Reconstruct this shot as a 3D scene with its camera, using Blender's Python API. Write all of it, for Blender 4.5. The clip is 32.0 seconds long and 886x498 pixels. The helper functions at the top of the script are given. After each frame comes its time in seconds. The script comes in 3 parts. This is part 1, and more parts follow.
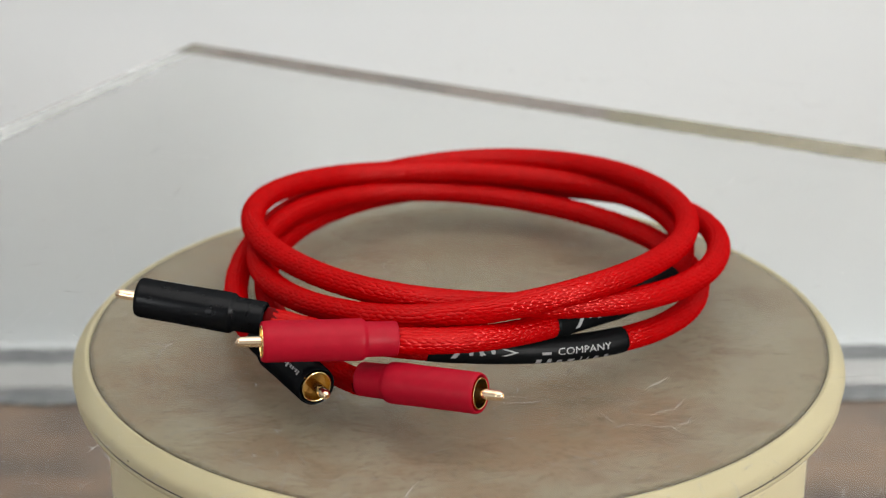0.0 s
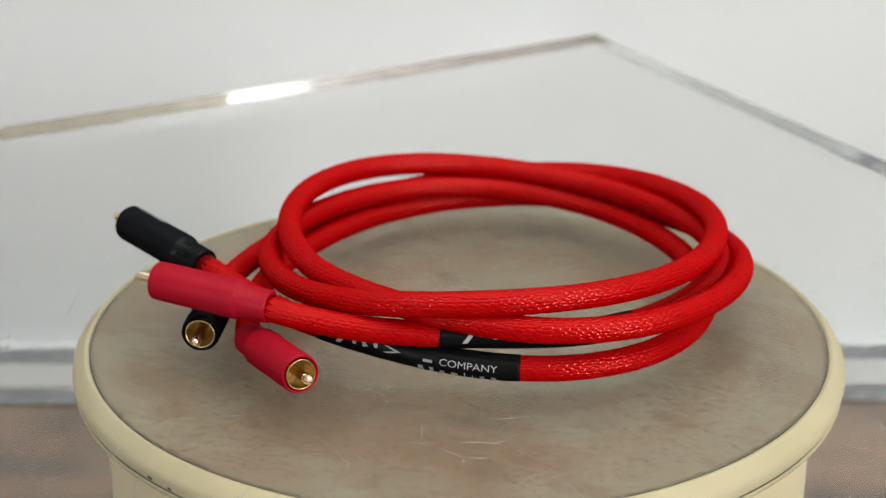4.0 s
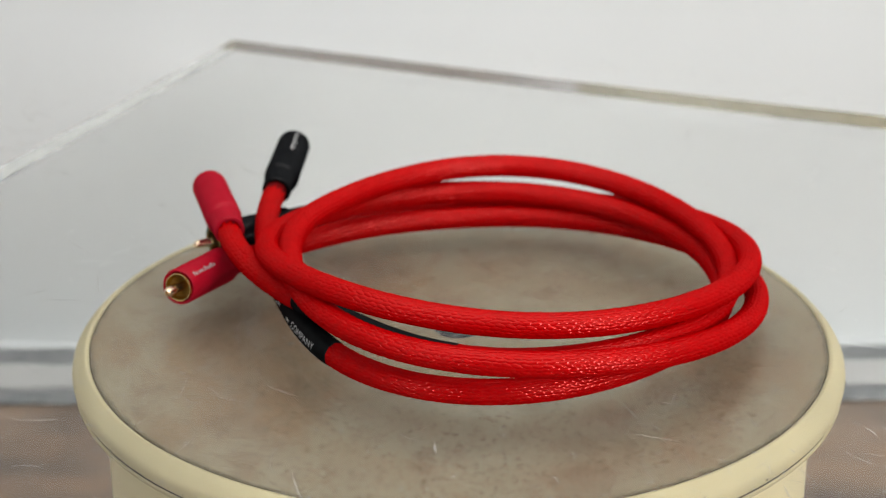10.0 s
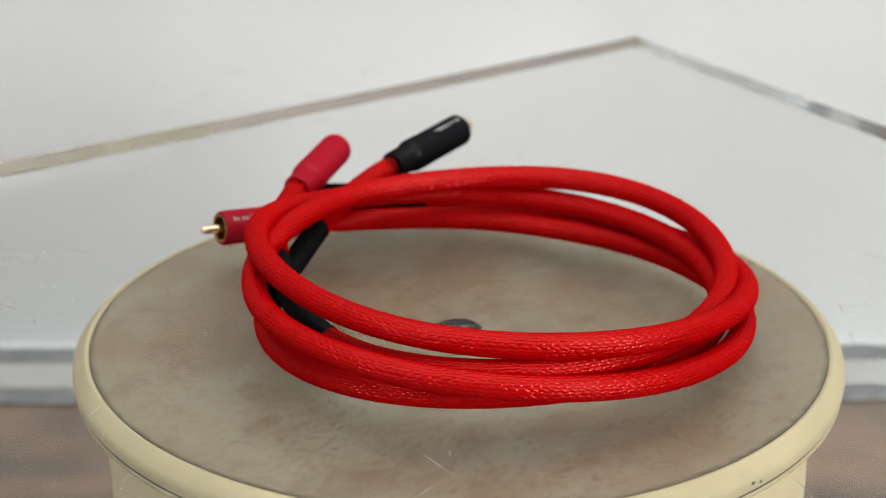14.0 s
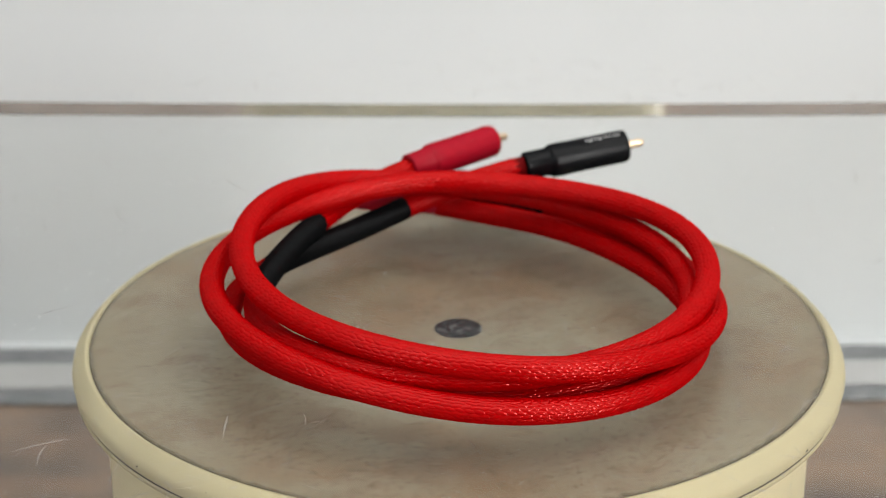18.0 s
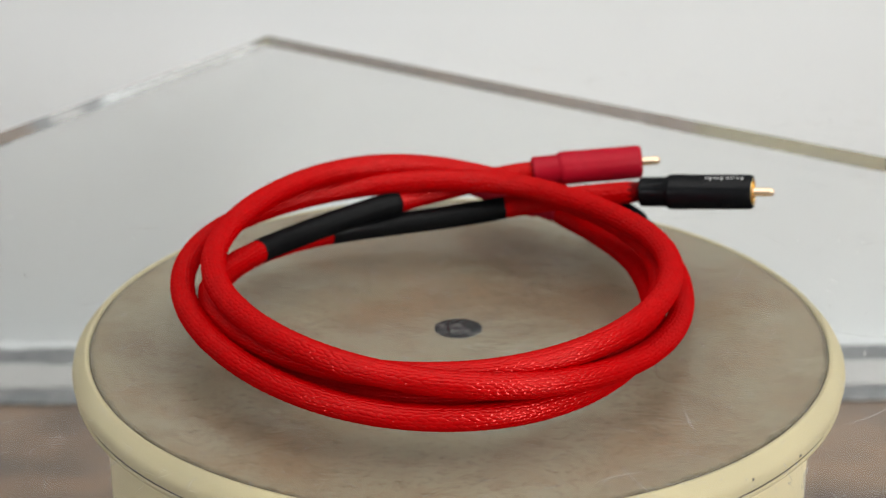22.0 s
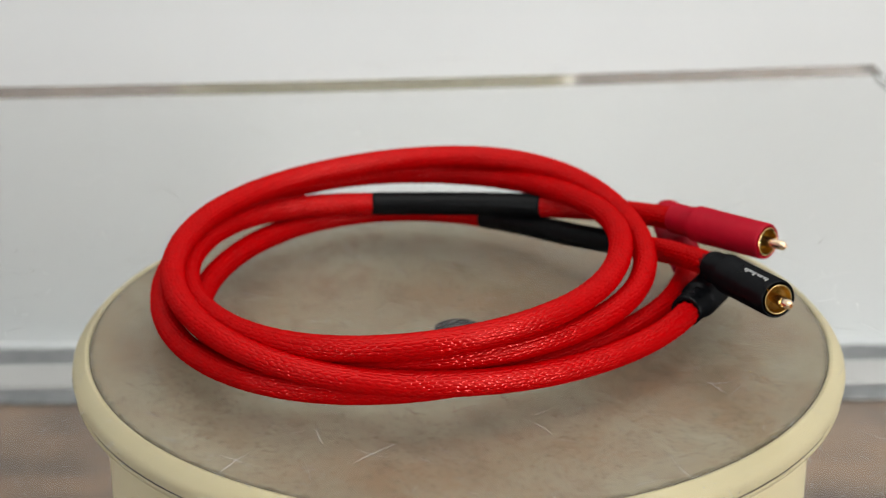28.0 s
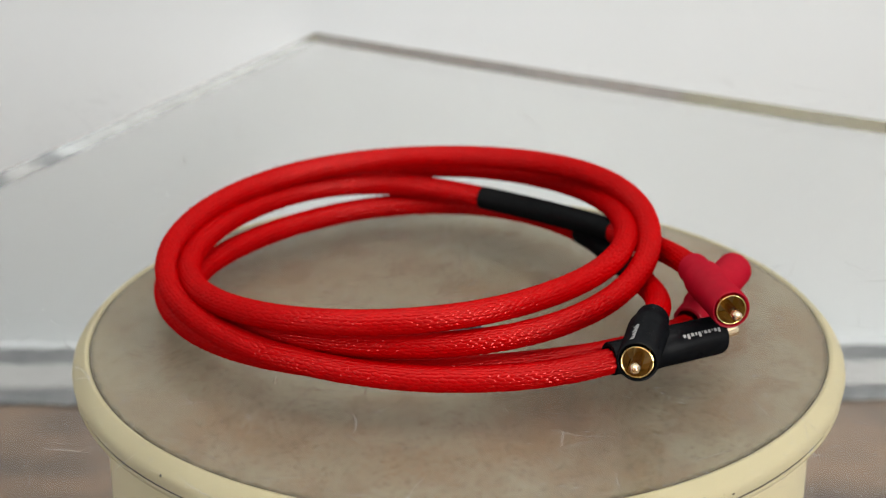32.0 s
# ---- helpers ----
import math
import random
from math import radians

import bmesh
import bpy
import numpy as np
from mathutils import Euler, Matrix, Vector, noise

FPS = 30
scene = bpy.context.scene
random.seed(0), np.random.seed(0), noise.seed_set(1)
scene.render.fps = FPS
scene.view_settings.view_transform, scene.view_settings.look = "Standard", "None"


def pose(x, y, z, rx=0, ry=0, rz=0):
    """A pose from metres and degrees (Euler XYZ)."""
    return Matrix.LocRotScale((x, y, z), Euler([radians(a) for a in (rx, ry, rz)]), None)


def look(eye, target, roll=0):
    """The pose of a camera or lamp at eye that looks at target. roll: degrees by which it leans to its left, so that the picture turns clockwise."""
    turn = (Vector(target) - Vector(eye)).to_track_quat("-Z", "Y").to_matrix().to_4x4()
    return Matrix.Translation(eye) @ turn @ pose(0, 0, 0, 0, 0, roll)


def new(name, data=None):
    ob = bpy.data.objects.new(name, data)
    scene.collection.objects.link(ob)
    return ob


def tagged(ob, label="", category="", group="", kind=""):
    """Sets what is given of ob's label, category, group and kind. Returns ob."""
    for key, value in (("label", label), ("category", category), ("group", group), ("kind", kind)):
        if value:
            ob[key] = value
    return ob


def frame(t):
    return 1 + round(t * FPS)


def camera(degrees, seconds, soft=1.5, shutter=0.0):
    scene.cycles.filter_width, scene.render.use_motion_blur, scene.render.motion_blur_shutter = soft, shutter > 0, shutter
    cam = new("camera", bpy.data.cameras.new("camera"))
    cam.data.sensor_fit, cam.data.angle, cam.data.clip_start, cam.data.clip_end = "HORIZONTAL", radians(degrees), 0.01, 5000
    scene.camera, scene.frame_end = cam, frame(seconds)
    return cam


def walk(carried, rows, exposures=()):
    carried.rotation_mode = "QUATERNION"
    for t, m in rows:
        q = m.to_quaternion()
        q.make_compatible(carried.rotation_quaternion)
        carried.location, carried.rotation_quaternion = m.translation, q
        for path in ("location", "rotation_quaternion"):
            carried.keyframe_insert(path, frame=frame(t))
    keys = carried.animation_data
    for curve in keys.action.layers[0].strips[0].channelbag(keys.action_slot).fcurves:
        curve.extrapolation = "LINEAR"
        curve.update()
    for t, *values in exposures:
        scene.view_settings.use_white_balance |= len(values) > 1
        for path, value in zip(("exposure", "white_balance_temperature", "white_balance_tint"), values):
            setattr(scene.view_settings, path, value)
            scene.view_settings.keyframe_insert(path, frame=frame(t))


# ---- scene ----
cam = camera(26.117, 32.0, soft=1.1)
cam.data.dof.use_dof = True
cam.data.dof.focus_distance = 0.565
cam.data.dof.aperture_fstop = 14.5
EYE = pose(0.0, -0.6031, 0.2611, 90 - 21.727, 0, 0.503)
walk(cam, [(0.0, EYE), (32.0, EYE)])

# ---- light: two windows in the wall behind the camera, one in the side wall, an added wide opal ceiling panel ----
world = bpy.data.worlds.new("sky")
scene.world = world
world.use_nodes = True
wn = world.node_tree.nodes
sky = wn.new("ShaderNodeTexSky")
sky.sky_type, sky.sun_disc = "NISHITA", False
sky.sun_elevation, sky.sun_rotation = radians(35), radians(100)
world.node_tree.links.new(sky.outputs[0], wn["Background"].inputs[0])
wn["Background"].inputs[1].default_value = 0.08


def window_light(name, eye, target, w, h, power, colour):
    lamp = bpy.data.lights.new(name, "AREA")
    lamp.shape, lamp.size, lamp.size_y, lamp.energy, lamp.color = "RECTANGLE", w, h, power, colour
    ob = new(name, lamp)
    ob.matrix_world = look(eye, target)
    return ob


window_light("window_light_right", (1.72, -2.26, 0.72), (1.0, 0.0, 0.40), 0.36, 1.7, 38, (1.0, 0.98, 0.95))
window_light("window_light_corner", (2.31, -1.75, 0.72), (0.0, 0.2, 0.0), 0.40, 1.7, 14, (1.0, 0.98, 0.95))
window_light("window_light_left", (-1.72, -2.26, 0.62), (-1.0, 0.0, 0.30), 0.36, 1.0, 11.5, (0.97, 0.985, 1.0))
window_light("ceiling_fill_glow", (0.25, -0.45, 1.62), (0.25, -0.45, 0.0), 2.5, 1.7, 9.5, (1.0, 0.975, 0.93))
scene.view_settings.exposure = 0.0

# ---- materials ----


def material(name, colour, rough=0.5, metal=0.0, vary=0.1, scale=40.0, bump=0.0, bump_scale=300.0, second=None, stretch=(1, 1, 1), coat=0.0, spec=0.5):
    """A plain surface with mottling at two scales and a fine relief."""
    m = bpy.data.materials.new(name)
    m.use_nodes = True
    nt = m.node_tree
    n, l = nt.nodes, nt.links
    b = n["Principled BSDF"]
    b.inputs["Roughness"].default_value, b.inputs["Metallic"].default_value = rough, metal
    b.inputs["Coat Weight"].default_value = coat
    b.inputs["Specular IOR Level"].default_value = spec
    tc, mp = n.new("ShaderNodeTexCoord"), n.new("ShaderNodeMapping")
    mp.inputs["Scale"].default_value = stretch
    l.new(tc.outputs["Object"], mp.inputs[0])
    big, fine = n.new("ShaderNodeTexNoise"), n.new("ShaderNodeTexNoise")
    big.inputs["Scale"].default_value, big.inputs["Detail"].default_value = scale, 4
    fine.inputs["Scale"].default_value, fine.inputs["Detail"].default_value = bump_scale, 3
    l.new(mp.outputs[0], big.inputs[0]), l.new(mp.outputs[0], fine.inputs[0])
    mix = n.new("ShaderNodeMix")
    mix.data_type = "RGBA"
    dark = second if second else [c * (1 - vary) for c in colour]
    light = colour if second else [min(1, c * (1 + vary)) for c in colour]
    mix.inputs[6].default_value, mix.inputs[7].default_value = (*dark, 1), (*light, 1)
    ramp = n.new("ShaderNodeMapRange")
    ramp.inputs[1].default_value, ramp.inputs[2].default_value = 0.3, 0.7
    add = n.new("ShaderNodeMath")
    add.operation, add.use_clamp = "MULTIPLY_ADD", True
    l.new(fine.outputs[0], add.inputs[0])
    add.inputs[1].default_value = 0.35
    l.new(big.outputs[0], ramp.inputs[0])
    sub = n.new("ShaderNodeMath")
    sub.operation = "SUBTRACT"
    l.new(ramp.outputs[0], sub.inputs[0])
    sub.inputs[1].default_value = 0.17
    l.new(sub.outputs[0], add.inputs[2])
    l.new(add.outputs[0], mix.inputs[0])
    l.new(mix.outputs[2], b.inputs["Base Color"])
    if bump:
        bp = n.new("ShaderNodeBump")
        bp.inputs["Strength"].default_value, bp.inputs["Distance"].default_value = bump, 0.001
        l.new(fine.outputs[0], bp.inputs["Height"])
        l.new(bp.outputs[0], b.inputs["Normal"])
    return m


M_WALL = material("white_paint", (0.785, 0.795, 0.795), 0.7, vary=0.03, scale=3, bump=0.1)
# for the walls out of view: greyed so they bounce less fill light
M_DIM = material("dimmed_wall_paint", (0.60, 0.60, 0.60), 0.75, vary=0.04, scale=3, bump=0.1)
M_BACK = material("white_board", (0.672, 0.699, 0.709), 0.6, vary=0.02, scale=4)
M_GREY = material("grey_strip", (0.24, 0.247, 0.255), 0.5, scale=140, second=(0.085, 0.09, 0.10), bump_scale=600)
M_WHITE = material("white_strip", (0.45, 0.45, 0.445), 0.5, vary=0.03)
M_FLOOR = material("floor_vinyl", (0.25, 0.24, 0.22), 0.6, vary=0.1, scale=5)
M_WOOD = material("stained_wood", (0.235, 0.142, 0.078), 0.4, scale=16, second=(0.078, 0.047, 0.028), stretch=(1, 2.0, 2.0), bump=0.05, bump_scale=120, coat=0.45)
# the rim's cream brightened, in place of bounce light missing behind the drum
M_DRUM = material("brightened_cream", (0.76, 0.68, 0.42), 0.3, vary=0.06, scale=25, bump_scale=500, spec=0.5)
M_CREAM = material("cream_plastic", (0.52, 0.455, 0.28), 0.72, vary=0.07, scale=30, bump=0.15, bump_scale=700, spec=0.25)


def worn_board():
    """Mottled brown board: warm and grey blotches, fine speckle, a paler olive band worn along the edge."""
    m = bpy.data.materials.new("worn_board")
    m.use_nodes = True
    n, l = m.node_tree.nodes, m.node_tree.links
    b = n["Principled BSDF"]
    b.inputs["Roughness"].default_value, b.inputs["Specular IOR Level"].default_value = 0.8, 0.25
    tc = n.new("ShaderNodeTexCoord")
    col = None
    layers = ((9, 5, 0.45, 0.56, (0.252, 0.162, 0.094), 1.0), (24, 6, 0.48, 0.60, (0.322, 0.286, 0.212), 0.8), (60, 6, 0.50, 0.64, (0.196, 0.135, 0.087), 0.7),
              (160, 6, 0.48, 0.64, (0.270, 0.224, 0.158), 0.6), (480, 5, 0.50, 0.70, (0.142, 0.108, 0.068), 0.8), (1300, 2, 0.56, 0.80, (0.389, 0.318, 0.228), 0.8))
    for scale, detail, lo, hi, colour, wide in layers:
        t, r, x = n.new("ShaderNodeTexNoise"), n.new("ShaderNodeMapRange"), n.new("ShaderNodeMix")
        t.inputs["Scale"].default_value, t.inputs["Detail"].default_value, t.inputs["Roughness"].default_value = scale, detail, 0.65
        off = n.new("ShaderNodeMapping")
        off.inputs["Location"].default_value = (scale * 0.37, scale * 0.11, 0)
        off.inputs["Scale"].default_value = (wide, 1.0, 1)
        l.new(tc.outputs["Object"], off.inputs[0]), l.new(off.outputs[0], t.inputs[0])
        l.new(t.outputs[0], r.inputs[0])
        r.inputs[1].default_value, r.inputs[2].default_value, r.inputs[4].default_value = lo, hi, 0.7
        x.data_type = "RGBA"
        if col is None:
            x.inputs[6].default_value = (0.290, 0.246, 0.174, 1)
        else:
            l.new(col, x.inputs[6])
        x.inputs[7].default_value = (*colour, 1)
        l.new(r.outputs[0], x.inputs[0])
        col = x.outputs[2]
    flat, dist, edge, x, wob = n.new("ShaderNodeVectorMath"), n.new("ShaderNodeVectorMath"), n.new("ShaderNodeMapRange"), n.new("ShaderNodeMix"), n.new("ShaderNodeTexNoise")
    flat.operation, dist.operation = "MULTIPLY", "LENGTH"
    flat.inputs[1].default_value = (1, 1, 0)
    l.new(tc.outputs["Object"], flat.inputs[0]), l.new(flat.outputs[0], dist.inputs[0])
    wob.inputs["Scale"].default_value = 90
    l.new(tc.outputs["Object"], wob.inputs[0])
    add = n.new("ShaderNodeMath")
    add.operation = "MULTIPLY_ADD"
    l.new(wob.outputs[0], add.inputs[0])
    add.inputs[1].default_value = 0.014
    l.new(dist.outputs["Value"], add.inputs[2])
    l.new(add.outputs[0], edge.inputs[0])
    edge.inputs[1].default_value, edge.inputs[2].default_value, edge.inputs[4].default_value = 0.120, 0.133, 0.2
    x.data_type = "RGBA"
    l.new(col, x.inputs[6])
    x.inputs[7].default_value = (0.269, 0.222, 0.133, 1)
    l.new(edge.outputs[0], x.inputs[0])
    joint, dirt, lump, sum2 = n.new("ShaderNodeMapRange"), n.new("ShaderNodeMix"), n.new("ShaderNodeTexNoise"), n.new("ShaderNodeMath")
    lump.inputs["Scale"].default_value, lump.inputs["Detail"].default_value = 260, 4
    l.new(tc.outputs["Object"], lump.inputs[0])
    sum2.operation = "MULTIPLY_ADD"
    l.new(lump.outputs[0], sum2.inputs[0])
    sum2.inputs[1].default_value = 0.0042
    l.new(dist.outputs["Value"], sum2.inputs[2])
    l.new(sum2.outputs[0], joint.inputs[0])
    joint.inputs[1].default_value, joint.inputs[2].default_value, joint.inputs[4].default_value = 0.1259, 0.1276, 0.75
    dirt.data_type = "RGBA"
    l.new(x.outputs[2], dirt.inputs[6])
    dirt.inputs[7].default_value = (0.097, 0.078, 0.047, 1)
    l.new(joint.outputs[0], dirt.inputs[0])
    l.new(dirt.outputs[2], b.inputs["Base Color"])
    return m


M_DISC = worn_board()
M_SPOT = material("dark_worn_patch", (0.25, 0.25, 0.24), 0.7, scale=330, second=(0.008, 0.010, 0.014), bump_scale=900, spec=0.1)
M_SPOT.node_tree.nodes["Map Range"].inputs[1].default_value, M_SPOT.node_tree.nodes["Map Range"].inputs[2].default_value = 0.52, 0.74
M_NICK = material("grime", (0.10, 0.085, 0.06), 0.8, vary=0.3)
# jacket red darkened: the shade in the braid's gaps is in this colour
M_CORE = material("shaded_red_jacket", (0.10, 0.0005, 0.001), 0.6, vary=0.1, scale=200, spec=0.05)


def dyed_plastic(name, colour, shine, tint, rough, vary=0.08, bump=0.0, bump_scale=2500):
    """Dyed plastic or anodised metal: a strong body colour under a thin clear shine."""
    m = material(name, colour, 0.5, vary=vary, scale=300, bump=bump, bump_scale=bump_scale)
    n, l = m.node_tree.nodes, m.node_tree.links
    d, g, mix = n.new("ShaderNodeBsdfDiffuse"), n.new("ShaderNodeBsdfGlossy"), n.new("ShaderNodeMixShader")
    l.new(n["Principled BSDF"].inputs["Base Color"].links[0].from_socket, d.inputs["Color"])
    g.inputs["Color"].default_value, g.inputs["Roughness"].default_value = (*tint, 1), rough
    mix.inputs[0].default_value = shine
    l.new(d.outputs[0], mix.inputs[1]), l.new(g.outputs[0], mix.inputs[2])
    if bump:
        for b in (d, g):
            l.new(n["Bump"].outputs[0], b.inputs["Normal"])
    l.new(mix.outputs[0], n["Material Output"].inputs["Surface"])
    return m


M_BRAID = dyed_plastic("red_braid", (0.362, 0.0004, 0.0012), 0.082, (1, 0.14, 0.13), 0.055)
M_BLACK = dyed_plastic("black_anodised", (0.0040, 0.0045, 0.0055), 0.012, (1, 1, 1), 0.26, 0.2, 0.03, 900)
M_RED = dyed_plastic("red_anodised", (0.335, 0.004, 0.016), 0.014, (1, 0.9, 0.9), 0.38, 0.06, 0.05, 900)
M_SHRINK = dyed_plastic("black_heat_shrink", (0.0045, 0.005, 0.0055), 0.009, (1, 1, 1), 0.35, 0.2, 0.12, 500)
M_GOLD = material("gold_plate", (0.90, 0.68, 0.30), 0.14, 1.0, vary=0.06, scale=300)
M_PIN = material("rose_gold_plate", (0.92, 0.72, 0.50), 0.18, 1.0, vary=0.06, scale=300)
M_DIEL = material("amber_insulator", (0.50, 0.36, 0.17), 0.45, vary=0.1)
M_INK = material("white_print", (0.38, 0.38, 0.38), 0.6, vary=0.1, scale=800)
M_FAINT = material("grey_print", (0.30, 0.29, 0.29), 0.6, vary=0.2, scale=800)
M_SCRATCH = material("white_scratch", (0.64, 0.64, 0.63), 0.6, vary=0.1)
M_SCRATCH.node_tree.nodes["Principled BSDF"].inputs["Alpha"].default_value = 0.56
M_HAZE = material("dull_scuff", (0.64, 0.63, 0.61), 0.7, vary=0.1)
M_HAZE.node_tree.nodes["Principled BSDF"].inputs["Alpha"].default_value = 0.25
M_METAL = material("painted_steel", (0.35, 0.35, 0.36), 0.4, 0.8)
M_OPAL = bpy.data.materials.new("lit_opal")
M_OPAL.use_nodes = True
M_OPAL.node_tree.nodes["Principled BSDF"].inputs["Emission Color"].default_value = (1, 0.98, 0.95, 1)
M_OPAL.node_tree.nodes["Principled BSDF"].inputs["Emission Strength"].default_value = 1.2


def clear(name, sheen=None, rough=0.0, haze=0.0):
    """Clear acrylic; sheen: how much of its mirror gloss a worn, fogged face keeps (none: polished); haze: how much of it is frosted."""
    m = bpy.data.materials.new(name)
    m.use_nodes = True
    n, l = m.node_tree.nodes, m.node_tree.links
    n.remove(n["Principled BSDF"])
    out = n.new("ShaderNodeBsdfGlass" if sheen is None else "ShaderNodeBsdfRefraction")
    out.inputs["Color"].default_value = (0.985, 0.99, 0.985, 1)
    out.inputs["Roughness"].default_value, out.inputs["IOR"].default_value = rough, 1.49
    if sheen is not None:
        fres, fade, gloss, mix = n.new("ShaderNodeFresnel"), n.new("ShaderNodeMath"), n.new("ShaderNodeBsdfGlossy"), n.new("ShaderNodeMixShader")
        fres.inputs["IOR"].default_value = 1.49
        fade.operation = "MULTIPLY"
        fade.inputs[1].default_value = sheen
        gloss.inputs["Roughness"].default_value = 0.2
        l.new(fres.outputs[0], fade.inputs[0]), l.new(fade.outputs[0], mix.inputs[0])
        l.new(out.outputs[0], mix.inputs[1]), l.new(gloss.outputs[0], mix.inputs[2])
        out = mix
    if haze:
        white, grain, amount, mix = n.new("ShaderNodeBsdfDiffuse"), n.new("ShaderNodeTexNoise"), n.new("ShaderNodeMath"), n.new("ShaderNodeMixShader")
        white.inputs["Color"].default_value = (0.74, 0.77, 0.82, 1)
        grain.inputs["Scale"].default_value = 45.0
        amount.operation = "MULTIPLY"
        amount.inputs[1].default_value = 2 * haze
        l.new(grain.outputs[0], amount.inputs[0]), l.new(amount.outputs[0], mix.inputs[0])
        l.new(out.outputs[0], mix.inputs[1]), l.new(white.outputs[0], mix.inputs[2])
        out = mix
    l.new(out.outputs[0], n["Material Output"].inputs["Surface"])
    return m


M_ACRYL = clear("worn_acrylic", 0.4)
M_EDGE = clear("rubbed_acrylic_edge", None, 0.03, 0.05)

# ---- mesh helpers ----


def mesh_of(name, verts, faces, mat, smooth=True):
    me = bpy.data.meshes.new(name)
    me.from_pydata([tuple(v) for v in verts], [], [tuple(int(i) for i in f) for f in faces])
    me.materials.append(mat)
    if smooth:
        me.polygons.foreach_set("use_smooth", [True] * len(me.polygons))
    me.update()
    return me


def from_bm(name, bm, mat, smooth=False):
    me = bpy.data.meshes.new(name)
    bm.normal_update()
    bm.to_mesh(me)
    bm.free()
    me.materials.append(mat)
    if smooth:
        me.polygons.foreach_set("use_smooth", [True] * len(me.polygons))
    return me


def part(name, me, parent, label="", at=None):
    ob = new(name, me)
    ob.parent = parent
    if at is not None:
        ob.matrix_basis = at
    return tagged(ob, label)


def thing(name, label, category, group="", me=None, kind=""):
    return tagged(new(name, me), label, category, group, kind)


def box_bm(lo, hi, bevel=0.0, segs=2):
    bm = bmesh.new()
    bmesh.ops.create_cube(bm, size=1.0)
    for v in bm.verts:
        v.co = [lo[i] + (v.co[i] + 0.5) * (hi[i] - lo[i]) for i in range(3)]
    if bevel:
        bmesh.ops.bevel(bm, geom=bm.edges[:], offset=bevel, segments=segs, profile=0.5, affect="EDGES")
    return bm


def box(name, lo, hi, mat, bevel=0.0):
    return from_bm(name, box_bm(lo, hi, bevel), mat)


def lathe(name, profile, mat, n=96, axis="z", closed=False):
    """A body of revolution about z or x from (radius, height) pairs."""
    verts, faces, k = [], [], len(profile)
    for i in range(n):
        a = 2 * math.pi * i / n
        for r, h in profile:
            verts.append((r * math.cos(a), r * math.sin(a), h) if axis == "z" else (h, r * math.cos(a), r * math.sin(a)))
    for i in range(n):
        for j in range(k if closed else k - 1):
            p, q = i * k + j, i * k + (j + 1) % k
            p2, q2 = ((i + 1) % n) * k + j, ((i + 1) % n) * k + (j + 1) % k
            faces.append((p, p2, q2, q))
    me = mesh_of(name, verts, faces, mat)
    me.validate()
    bm = bmesh.new()
    bm.from_mesh(me)
    bmesh.ops.remove_doubles(bm, verts=bm.verts[:], dist=1e-6)
    bmesh.ops.recalc_face_normals(bm, faces=bm.faces[:])
    for e in bm.edges:
        if len(e.link_faces) == 2 and e.calc_face_angle() > radians(32):
            e.smooth = False
    bm.to_mesh(me)
    bm.free()
    return me


# ---- the room ----
ZT = -0.20          # tabletop
thing("floor", "grey vinyl floor under the table", "floor", me=box("floor", (-2.3, -2.4, -0.99), (2.3, 1.3, -0.94), M_FLOOR), kind="structure")
thing("ceiling", "white painted ceiling", "ceiling", me=box("ceiling", (-2.3, -2.4, 1.70), (2.3, 1.3, 1.76), M_WALL), kind="structure")


def joined(boxes, name, mat):
    bm = bmesh.new()
    for p0, p1 in boxes:
        b2 = box_bm(p0, p1)
        tmp = bpy.data.meshes.new("tmp")
        b2.to_mesh(tmp)
        b2.free()
        bm.from_mesh(tmp)
        bpy.data.meshes.remove(tmp)
    return from_bm(name, bm, mat)


F, T = -0.94, 1.70
south = [((x0, -2.34, z0), (x1, -2.22, z1)) for x0, x1, z0, z1 in
         ((-2.3, -1.96, F, T), (-1.48, 1.48, F, T), (1.96, 2.3, F, T), (-1.96, -1.48, F, 0.10), (-1.96, -1.48, 1.14, T), (1.48, 1.96, F, -0.15), (1.48, 1.96, 1.59, T))]
thing("wall_south", "unseen wall with two tall windows, greyed to cut fill light", "wall", me=joined(south, "wall_south", M_DIM), kind="structure")
for k, x in enumerate((-1.72, 1.72)):
    h = (0.52, 0.87)[k]
    win = thing("window_%d" % (k + 1), "tall white-framed window", "window", kind="structure")
    win.location = (x, -2.30, (0.62, 0.72)[k])
    for p0, p1 in (((-0.24, -0.03, -h), (-0.21, 0.02, h)), ((0.21, -0.03, -h), (0.24, 0.02, h)), ((-0.21, -0.03, h - 0.03), (0.21, 0.02, h)), ((-0.21, -0.03, -h), (0.21, 0.02, 0.03 - h))):
        part("window_frame", box("window_frame", p0, p1, M_WHITE, 0.003), win)
east = [((2.3, y0, z0), (2.42, y1, z1)) for y0, y1, z0, z1 in ((-2.34, -2.05, F, T), (-1.45, 1.22, F, T), (-2.05, -1.45, F, -0.15), (-2.05, -1.45, 1.59, T))]
thing("wall_east", "unseen side wall with one window, greyed to cut fill light", "wall", me=joined(east, "wall_east", M_DIM), kind="structure")
win = thing("window_3", "white-framed window in the side wall", "window", kind="structure")
win.location = (2.37, -1.75, 0.72)
for p0, p1 in (((-0.02, -0.30, -0.87), (0.03, -0.28, 0.87)), ((-0.02, 0.28, -0.87), (0.03, 0.30, 0.87)), ((-0.02, -0.28, 0.84), (0.03, 0.28, 0.87)), ((-0.02, -0.28, -0.87), (0.03, 0.28, -0.84))):
    part("window_frame", box("window_frame", p0, p1, M_WHITE, 0.003), win)
